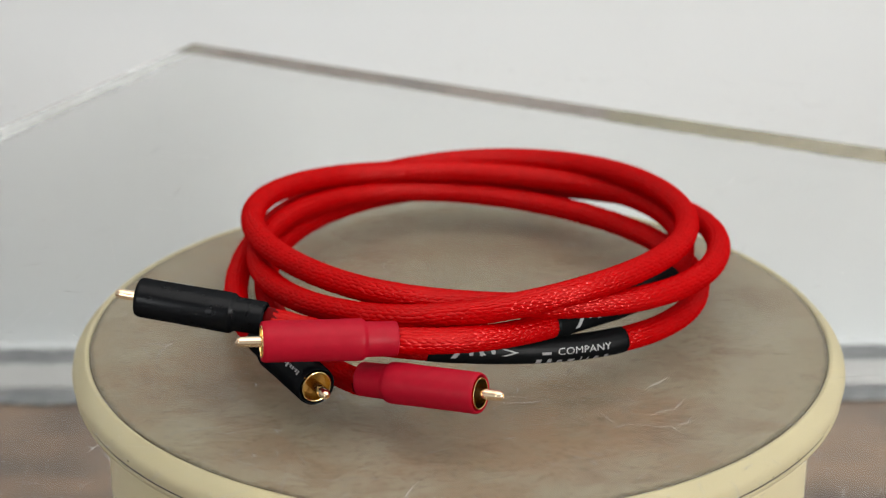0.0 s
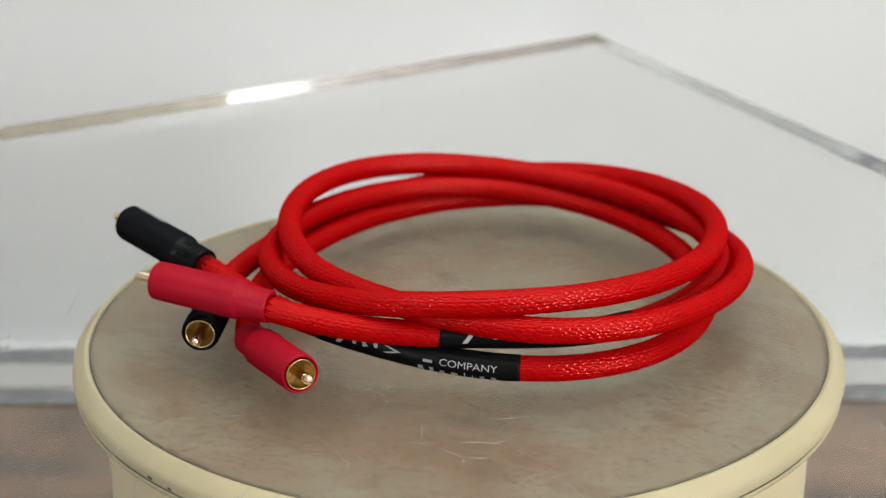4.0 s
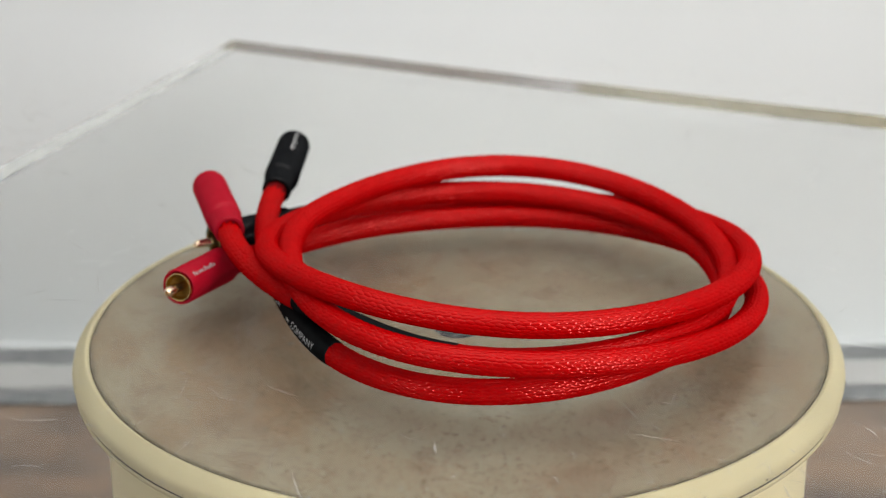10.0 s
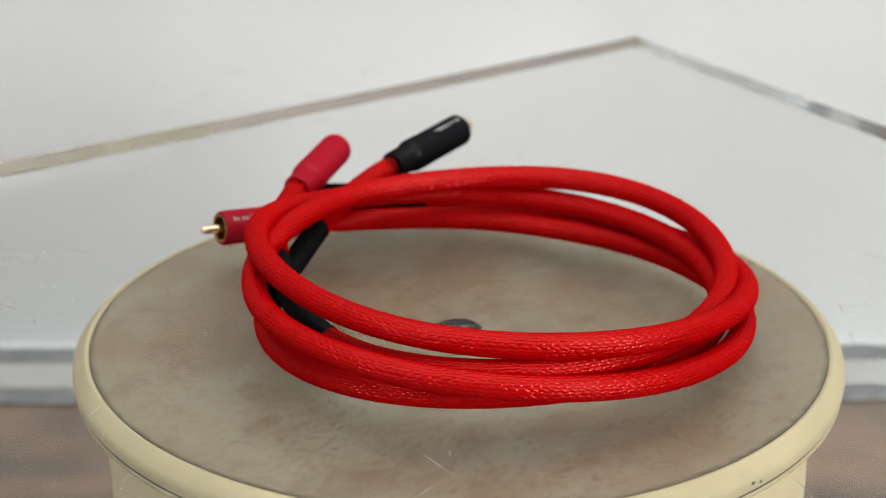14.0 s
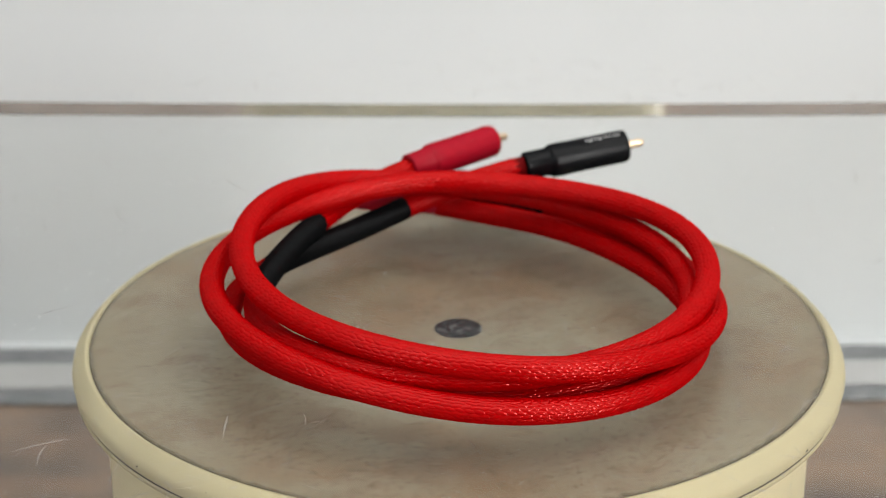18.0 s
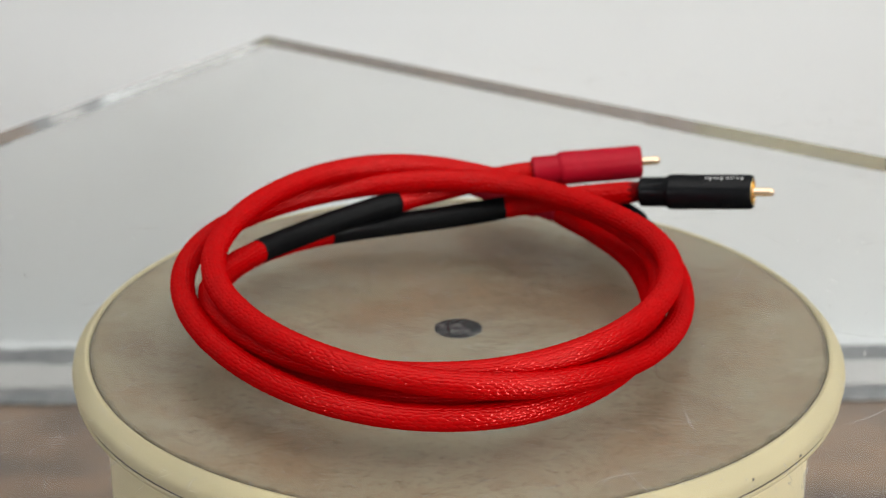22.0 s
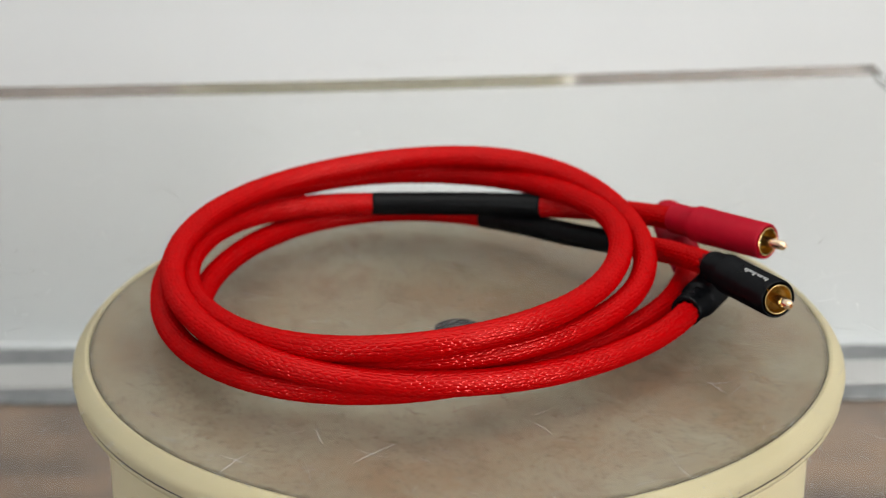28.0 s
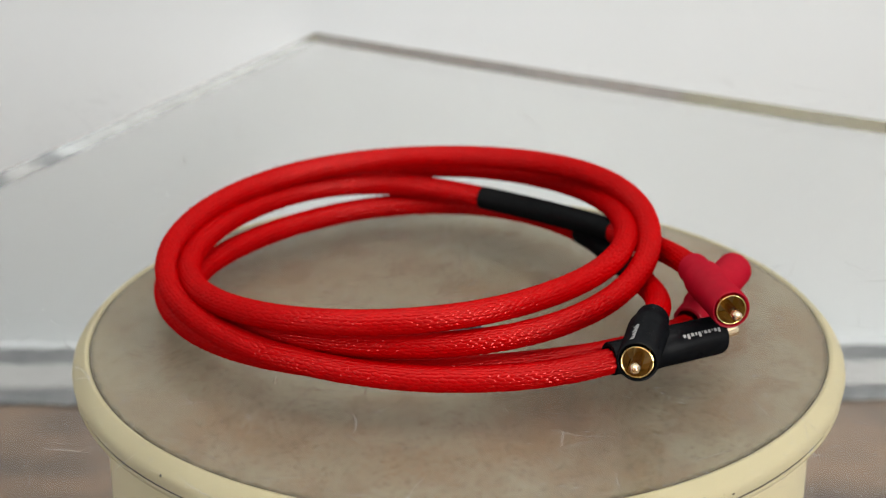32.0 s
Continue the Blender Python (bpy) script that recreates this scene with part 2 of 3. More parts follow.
thing("wall_west", "unseen side wall, greyed to cut fill light", "wall", me=box("wall_west", (-2.42, -2.34, F), (-2.3, 1.22, T), M_DIM), kind="structure")
thing("wall_north", "unseen side wall, greyed to cut fill light behind the backdrop", "wall", me=box("wall_north", (-2.3, 1.1, F), (2.3, 1.22, T), M_WALL), kind="structure")

# unseen panel, added to give the soft overhead light
lamp = thing("ceiling_fill_panel", "added opal ceiling panel, lit, for soft overhead light out of view", "lamp")
lamp.location = (0.25, -0.45, 1.70)
part("frame", box("frame", (-1.32, -0.92, -0.05), (1.32, 0.92, -0.001), M_METAL, 0.004), lamp)
part("diffuser", box("diffuser", (-1.29, -0.89, -0.062), (1.29, 0.89, -0.051), M_OPAL, 0.003), lamp)

table = thing("table", "brown stained wooden table, scratched", "table")
part("tabletop", box("tabletop", (-0.95, -0.95, ZT - 0.035), (0.95, 0.62, ZT), M_WOOD, 0.004), table)
for x in (-0.88, 0.88):
    for y in (-0.88, 0.55):
        part("leg", box("leg", (x - 0.03, y - 0.03, -0.938), (x + 0.03, y + 0.03, ZT - 0.036), M_WOOD, 0.003), table)

# low strips along the foot of the backdrop, and the board itself
TURN = pose(0, 0, 0, 0, 0, 1.2)


def strip(name, label, y0, y1, h, mat):
    ob = thing(name, label, "strip", me=box(name, (-0.9, y0, ZT + 0.0005), (0.9, y1, ZT + h), mat, 0.0008), kind="structure")
    ob.matrix_basis = TURN
    return ob


strip("trim_metal", "worn grey metal strip along the table", 0.2965, 0.3135, 0.002, M_GREY)
strip("trim_white", "white plastic strip along the table", 0.3140, 0.3430, 0.003, M_WHITE)
strip("trim_grey", "grey strip at the foot of the backdrop", 0.3433, 0.3637, 0.002, M_GREY)
strip("trim_foot", "white foot of the backdrop", 0.3640, 0.3706, 0.003, M_BACK)
back = thing("backdrop", "plain white backdrop board standing on the table", "backdrop", me=box("backdrop", (-0.92, 0.371, ZT + 0.0005), (0.92, 0.383, 1.15), M_BACK, 0.001), kind="structure")
back.matrix_basis = TURN

# ---- turntable ----
TS = 0.0225         # thickness of the acrylic sheet, whose top is z = 0
turntable = thing("turntable", "cream plastic drum turntable with a worn brown top", "turntable")
ZD = -TS - 0.0006
H = ZD - ZT         # height of the drum
turntable.location = (0, 0, ZT)
part("drum", lathe("drum", [(0.0, 0.001), (0.1190, 0.001), (0.1214, 0.003), (0.1214, H - 0.0123), (0.1209, H - 0.0119), (0.0, H - 0.0119)], M_DRUM, 128), turntable, "cream plastic drum")
bead = [(0.1260, H - 0.004), (0.1260, H - 0.0008), (0.1265, H - 0.0003), (0.1273, H - 0.0002), (0.1282, H - 0.0007), (0.1309, H - 0.0036), (0.1316, H - 0.0048), (0.1319, H - 0.0064),
        (0.1316, H - 0.0084), (0.1308, H - 0.0093), (0.1260, H - 0.0093)]
part("rim", lathe("rim", bead, M_CREAM, 160, closed=True), turntable, "rounded cream rim with small nicks")
part("seam", lathe("seam", [(0.1250, H - 0.0094), (0.1310, H - 0.0094), (0.1310, H - 0.0097), (0.1250, H - 0.0097)], M_NICK, 160, closed=True), turntable, "thin dark seam under the rim")
part("lip", lathe("lip", [(0.1210, H - 0.0098), (0.1308, H - 0.0098), (0.1313, H - 0.0102), (0.1312, H - 0.0112), (0.1304, H - 0.0118), (0.1210, H - 0.0118)], M_CREAM, 160, closed=True), turntable, "cream lip under the seam")
rng = random.Random(8)
SPECKS = tuple((rng.uniform(-180, 180), rng.uniform(-0.0083, -0.0026), rng.uniform(0.25, 0.8), rng.uniform(0.2, 0.5), 0) for _ in range(26))
for a, dz, w, h, out in ((-101, -0.0075, 2.2, 1.1, 0), (-97, -0.0078, 1.6, 0.9, 0), (-60, -0.0076, 0.9, 0.5, 0), (15, -0.0062, 0.8, 0.5, 0), (71, -0.0060, 1.5, 1.0, 0), (72.5, -0.0066, 1.0, 0.8, 0),
                         (118, -0.0070, 1.2, 0.6, 0), (139, -0.0050, 1.0, 1.0, 0), (150, -0.0068, 1.2, 0.9, 0), (163, -0.0058, 0.7, 0.5, 0), (-140, -0.0064, 0.9, 0.5, 0), (40, -0.0074, 1.1, 0.4, 0)) + SPECKS:
    me = bpy.data.meshes.new("nick")
    b = bmesh.new()
    bmesh.ops.create_icosphere(b, subdivisions=2, radius=1.0, matrix=Matrix.Diagonal((0.0003, w * 0.0006, h * 0.0006, 1)))
    for v in b.verts:
        v.co *= 1 + 0.35 * noise.noise(v.co * 2500)
    b.to_mesh(me)
    b.free()
    me.materials.append(M_NICK)
    r0 = float(np.interp(H + dz, [H - 0.0084, H - 0.0064, H - 0.0044, H - 0.0024], [0.1316, 0.1319, 0.1313, 0.1298]))
    part("nick", me, turntable, "", pose(0, 0, 0, 0, 0, a) @ pose(r0, 0, H + dz))
part("top_disc", lathe("top_disc", [(0.0, H - 0.0091), (0.1258, H - 0.0091), (0.1258, H - 0.0008), (0.1255, H - 0.0004), (0.0, H - 0.0004)], M_DISC, 160), turntable, "worn brown hardboard top")
spot = lathe("centre_mark", [(0.0, H - 0.0003), (0.0078, H - 0.0003), (0.0083, H - 0.00036)], M_SPOT, 40)
part("centre_mark", spot, turntable, "dark worn spot")

# ---- acrylic sheet ----
SHEET_TURN = 63.31
sheet = thing("acrylic_sheet", "thick clear acrylic sheet, scratched, lying on the turntable", "sheet")


def lift(x, y):
    """The sheet is very slightly dished: its corners stand higher than its middle."""
    return 0.0018 * (x * x + y * y) / 0.27 ** 2


bm = box_bm((-0.2275, -0.2652, -TS), (0.2275, 0.2652, 0.0), 0.0006, 1)
bmesh.ops.subdivide_edges(bm, edges=[e for e in bm.edges if e.calc_length() > 0.1], cuts=27, use_grid_fill=True)
for v in bm.verts:
    v.co.z += lift(v.co.x, v.co.y)
slab = part("slab", from_bm("slab", bm, M_ACRYL), sheet)
slab.matrix_basis = pose(0.0016, -0.0004, 0, 0, 0, SHEET_TURN)
slab.visible_shadow = False
slab.data.materials.append(M_EDGE)
for poly in slab.data.polygons:
    if abs(poly.normal.z) < 0.9:
        poly.material_index = 1


def hairlines():
    """Scratches and lint on the sheet's upper face: thin curved slivers and specks."""
    rng = random.Random(21)
    verts, faces = [], []

    def sliver(x, y, a, length, w, bend):
        b, k = len(verts), max(2, int(length / 0.003) + 1)
        for i in range(k + 1):
            t = i / k
            aa = a + bend * (t - 0.5)
            px, py = x + length * (t - 0.5) * math.cos(aa), y + length * (t - 0.5) * math.sin(aa)
            ww = w * (0.25 + 0.75 * math.sin(math.pi * min(0.97, max(0.03, t)))) / 2
            for s in (-1, 1):
                verts.append((px - s * ww * math.sin(aa), py + s * ww * math.cos(aa), 0.00012 + lift(px, py)))
        faces.extend((b + 2 * i, b + 2 * i + 2, b + 2 * i + 3, b + 2 * i + 1) for i in range(k))

    for _ in range(400):
        r, a = 0.30 * math.sqrt(rng.random()), rng.uniform(0, 2 * math.pi)
        sliver(r * math.cos(a), r * math.sin(a), rng.uniform(0, math.pi), rng.choice((0.002, 0.003, 0.004, 0.005, 0.007, 0.010, 0.018)) * rng.uniform(0.6, 1.3), rng.uniform(0.00008, 0.00018), rng.uniform(-0.12, 0.12))
    for _ in range(1500):
        r, a = 0.31 * math.sqrt(rng.random()), rng.uniform(0, 2 * math.pi)
        sliver(r * math.cos(a), r * math.sin(a), rng.uniform(0, math.pi), rng.uniform(0.0003, 0.0013), rng.uniform(0.0002, 0.0005), 0.3)
    for _ in range(48):                       # small flurries of chips
        r, a = 0.28 * math.sqrt(rng.random()), rng.uniform(0, 2 * math.pi)
        cx, cy, d = r * math.cos(a), r * math.sin(a), rng.uniform(0, math.pi)
        for k in range(rng.randint(4, 10)):
            q = rng.gauss(0, 0.007)
            sliver(cx + q * math.cos(d) + rng.gauss(0, 0.0012), cy + q * math.sin(d) + rng.gauss(0, 0.0012), d + rng.gauss(0, 0.7), rng.uniform(0.0005, 0.0045), rng.uniform(0.00018, 0.00045), 0.3)
    for _ in range(700):                      # the rubbed outer parts carry most marks
        r, a = rng.uniform(0.13, 0.31), rng.uniform(0, 2 * math.pi)
        if rng.random() < 0.35:
            sliver(r * math.cos(a), r * math.sin(a), rng.uniform(0, math.pi), rng.uniform(0.002, 0.007), rng.uniform(0.00010, 0.0002), rng.uniform(-0.1, 0.1))
        else:
            sliver(r * math.cos(a), r * math.sin(a), rng.uniform(0, math.pi), rng.uniform(0.0004, 0.0016), rng.uniform(0.0003, 0.0006), 0.3)
    for cx, cy, r, w in RINGS:
        for k in range(40):
            if rng.random() < 0.4:
                a = 2 * math.pi * k / 40
                sliver(cx + r * math.cos(a), cy + r * math.sin(a), a + math.pi / 2, 2 * math.pi * r / 40, w * rng.uniform(0.4, 1.2), 0.15)
    return mesh_of("scratch_layer", verts, faces, M_SCRATCH, False)


RINGS = [(-0.0585, -0.111, 0.0062, 0.0003), (-0.021, 0.153, 0.0054, 0.0003)]
tagged(part("scratch_layer", hairlines(), sheet, "fine white scratches and lint"), kind="stuff")


def scuffs():
    """Dull rubbed smears and long hair scratches, hardly paler than the sheet."""
    rng = random.Random(33)
    verts, faces = [], []
    for n in range(1590):
        r, a = 0.30 * math.sqrt(rng.random()), rng.uniform(0, 2 * math.pi)
        if rng.random() < 0.3:
            a = rng.choice((0.6, 2.1, 3.9, 5.2)) + rng.gauss(0, 0.16)
        x, y, d = r * math.cos(a), r * math.sin(a), rng.gauss(0.4, 0.9)
        length, w, bend = rng.choice((0.002, 0.003, 0.003, 0.005, 0.005, 0.008, 0.018)) * rng.uniform(0.6, 1.4), rng.uniform(0.0002, 0.0008), rng.uniform(-0.5, 0.5)
        if n >= 1500:                         # long hair-fine swirls left by wiping
            length, w, bend = rng.uniform(0.012, 0.035), rng.uniform(0.00014, 0.00026), rng.uniform(-0.3, 0.3)
        b = len(verts)
        for i in range(9):
            t = i / 8 - 0.5
            q = d + bend * t
            ww = w * (0.15 + math.cos(math.pi * t)) / 2
            px, py = x + length * t * math.cos(q), y + length * t * math.sin(q)
            for k in (-1, 1):
                verts.append((px - k * ww * math.sin(q), py + k * ww * math.cos(q), 0.00006 + lift(px, py)))
        faces.extend((b + 2 * i, b + 2 * i + 2, b + 2 * i + 3, b + 2 * i + 1) for i in range(8))
    return mesh_of("scuff_layer", verts, faces, M_HAZE, False)


tagged(part("scuff_layer", scuffs(), sheet, "dull scuffs and smears"), kind="stuff")

# ---- cables ----
FIRST, STEP = 270.0, 20.0      # azimuth of the first control point and the step, degrees


def spline(controls, phi):
    x = (FIRST - np.asarray(phi, float)) / STEP
    i = np.clip(np.floor(x).astype(int), 0, len(controls) - 4)
    t = x - i
    c = np.asarray(controls)
    return (c[i] * (1 - t) ** 3 + c[i + 1] * (3 * t ** 3 - 6 * t ** 2 + 4) + c[i + 2] * (-3 * t ** 3 + 3 * t ** 2 + 3 * t + 1) + c[i + 3] * t ** 3) / 6


def centre_line(radii, heights, start, end, step=0.001):
    """Points along a coil, evenly spaced, with their frames."""
    phi = np.linspace(start, end, 4000)
    r, z, a = spline(radii, phi) / 1000, spline(heights, phi) / 1000, np.radians(phi)
    p = np.stack([r * np.cos(a), r * np.sin(a), z], 1)
    s = np.concatenate([[0], np.cumsum(np.linalg.norm(np.diff(p, axis=0), axis=1))])
    n = int(s[-1] / step)
    u = np.linspace(0, s[-1], n)
    pts = np.stack([np.interp(u, s, p[:, k]) for k in range(3)], 1)
    ang = np.interp(u, s, phi)
    tan = np.gradient(pts, axis=0)
    tan /= np.linalg.norm(tan, axis=1)[:, None]
    side = np.cross(tan, (0, 0, 1.0))
    side /= np.linalg.norm(side, axis=1)[:, None]
    up = np.cross(side, tan)
    return pts, side, up, u, ang


def tube(name, line, i0, i1, radius, mat, n=20, caps=True):
    pts, side, up, _, _ = line
    idx = list(range(i0, i1 + 1))
    a = np.linspace(0, 2 * np.pi, n, endpoint=False)
    v = []
    for k, i in enumerate(idx):
        r = radius(k / max(1, len(idx) - 1)) if callable(radius) else radius
        v.append(pts[i] + r * (np.cos(a)[:, None] * side[i] + np.sin(a)[:, None] * up[i]))
    v = np.concatenate(v)
    faces = [(k * n + j, k * n + (j + 1) % n, (k + 1) * n + (j + 1) % n, (k + 1) * n + j) for k in range(len(idx) - 1) for j in range(n)]
    if caps:
        faces += [tuple(range(n))[::-1], tuple((len(idx) - 1) * n + j for j in range(n))]
    return mesh_of(name, v, faces, mat)


def braid(name, line, radius, mat, bare, around=10, along=0.0029):
    """A woven sleeve: each float of its two slanting families is a long, low, arched pillow that dips under its neighbours; none lie under the label sleeve, bare."""
    pts, side, up, u, _ = line
    length = u[-1]
    gx, gy = [g.ravel() for g in np.meshgrid(np.linspace(-0.0019, 0.0019, 9), np.linspace(-0.00098, 0.00098, 8), indexing="ij")]
    i, j = [g.ravel() for g in np.meshgrid(np.arange(int(length / along)), np.arange(around), indexing="ij")]
    out = (i * along < bare[0]) | (i * along > bare[1])
    i, j = i[out], j[out]
    cell = 2 * np.pi * radius / around
    rng = np.random.default_rng(3)
    knots = np.linspace(0, length, 80)
    drift, pull = 0.00025 * rng.standard_normal(80), 0.0005 * rng.standard_normal(80)
    verts, faces = [], []
    for shift, slant in ((0.0, 1.0), (0.5, -1.0)):
        wild, roll, pitch = [rng.standard_normal(len(i))[:, None] for _ in range(3)]
        s = (i + shift)[:, None] * along + gx
        s = np.clip(s + np.interp(s, knots, pull), 0, length)
        across = (j + shift)[:, None] * cell + gy + slant * (0.17 + 0.05 * wild) * gx + np.interp(s, knots, drift)
        r = radius + 0.00005 + 0.00001 * wild - 0.00014 * (gx / 0.00145) ** 2 - 0.00016 * (gy / 0.00066) ** 2 + 0.02 * pitch * gx + 0.08 * roll * gy
        th = across / radius
        P, S, U = [np.stack([np.interp(s, u, q[:, k]) for k in range(3)], -1) for q in (pts, side, up)]
        verts.append((P + (r * np.cos(th))[..., None] * S + (r * np.sin(th))[..., None] * U).reshape(-1, 3))
    v = np.concatenate(verts)
    a, b = [g.ravel() for g in np.meshgrid(np.arange(8), np.arange(7), indexing="ij")]
    one = np.stack([a * 8 + b, (a + 1) * 8 + b, (a + 1) * 8 + b + 1, a * 8 + b + 1], -1)
    f = (np.arange(len(v) // 72)[:, None, None] * 72 + one).reshape(-1, 4)
    me = bpy.data.meshes.new(name)
    me.vertices.add(len(v)), me.loops.add(f.size), me.polygons.add(len(f))
    me.vertices.foreach_set("co", v.ravel())
    me.loops.foreach_set("vertex_index", f.ravel().astype(np.int32))
    me.polygons.foreach_set("loop_start", np.arange(0, f.size, 4, dtype=np.int32))
    me.polygons.foreach_set("use_smooth", np.ones(len(f), bool))
    me.materials.append(mat)
    me.update(calc_edges=True)
    me.validate()
    return me


def strays(name, line, radius, mat, bare, count=70):
    """Single filaments that have sprung out of the sleeve as small flat loops."""
    pts, side, up, u, _ = line
    rng = random.Random(17)
    verts, faces = [], []
    for _ in range(count):
        s0, a0, length, high = rng.uniform(0.03, u[-1] - 0.03), rng.uniform(0, 2 * math.pi), rng.uniform(0.0015, 0.0035), rng.uniform(0.0002, 0.0006)
        if bare[0] - 0.005 < s0 < bare[1] + 0.002:
            continue
        turn, b = rng.uniform(-0.25, 0.25), len(verts)
        for i in range(9):
            t = i / 8
            s, a, r = s0 + length * t, a0 + turn * (t - 0.5), radius + high * math.sin(math.pi * t)
            p, d, w = [np.array([np.interp(s, u, q[:, k]) for k in range(3)]) for q in (pts, side, up)]
            out, along = math.cos(a) * d + math.sin(a) * w, math.cos(a) * w - math.sin(a) * d
            for x, y in ((1, 0), (0, 1), (-1, 0), (0, -1)):
                verts.append(p + out * (r + 0.00007 * x) + along * 0.00007 * y)
        faces += [(b + 4 * i + k, b + 4 * i + (k + 1) % 4, b + 4 * i + 4 + (k + 1) % 4, b + 4 * i + 4 + k) for i in range(8) for k in range(4)]
    return mesh_of(name, verts, faces, mat)


def patch(name, spans, line, radius, mat):
    """Printed marks on a sleeve: (start, end, angle from, angle to, slant) in metres along the line and degrees round it."""
    pts, side, up, u, _ = line
    verts, faces = [], []
    for s0, s1, a0, a1, *slant in spans:
        nu, na, b = max(2, int(abs(s1 - s0) / 0.001) + 1), max(2, int(abs(a1 - a0) / 12) + 1), len(verts)
        for s in np.linspace(s0, s1, nu):
            p, d, w = [np.array([np.interp(s, u, q[:, k]) for k in range(3)]) for q in (pts, side, up)]
            for t in np.linspace(0, 1, na):
                a, q = math.radians(a0 + (a1 - a0) * t), s + (slant[0] * t if slant else 0.0)
                if slant:
                    p, d, w = [np.array([np.interp(q, u, g[:, k]) for k in range(3)]) for g in (pts, side, up)]
                verts.append(p + radius * (math.cos(a) * d + math.sin(a) * w))
        faces += [(b + i * na + j, b + i * na + j + 1, b + (i + 1) * na + j + 1, b + (i + 1) * na + j) for i in range(nu - 1) for j in range(na - 1)]
    return mesh_of(name, verts, faces, mat)


def wrapped(text, line, s_left, a_foot, height, width, radius, mat):
    """Letters laid round a sleeve, read towards the start of the line, with their feet at a_foot degrees."""
    pts, side, up, u, _ = line
    cu = bpy.data.curves.new("letters", "FONT")
    cu.body, cu.resolution_u = text, 4
    ob = new("letters", cu)
    me = bpy.data.meshes.new_from_object(ob.evaluated_get(bpy.context.evaluated_depsgraph_get()))
    bpy.data.objects.remove(ob)
    bpy.data.curves.remove(cu)
    bm = bmesh.new()
    bm.from_mesh(me)
    xs, ys = [v.co.x for v in bm.verts], [v.co.y for v in bm.verts]
    x0, kx, y0, ky = min(xs), width / (max(xs) - min(xs)), min(ys), height / (max(ys) - min(ys))
    for i in range(1, 6):
        bmesh.ops.bisect_plane(bm, geom=bm.verts[:] + bm.edges[:] + bm.faces[:], plane_co=(0, y0 + i * height / ky / 6, 0), plane_no=(0, 1, 0))
    for v in bm.verts:
        s, a = s_left - (v.co.x - x0) * kx, radians(a_foot) - (v.co.y - y0) * ky / radius
        p, d, w = [Vector([np.interp(s, u, q[:, k]) for k in range(3)]) for q in (pts, side, up)]
        v.co = p + radius * (math.cos(a) * d + math.sin(a) * w)
    bm.to_mesh(me)
    bm.free()
    me.name = "word"
    me.materials.append(mat)
    return me


PLUG = 0.0410


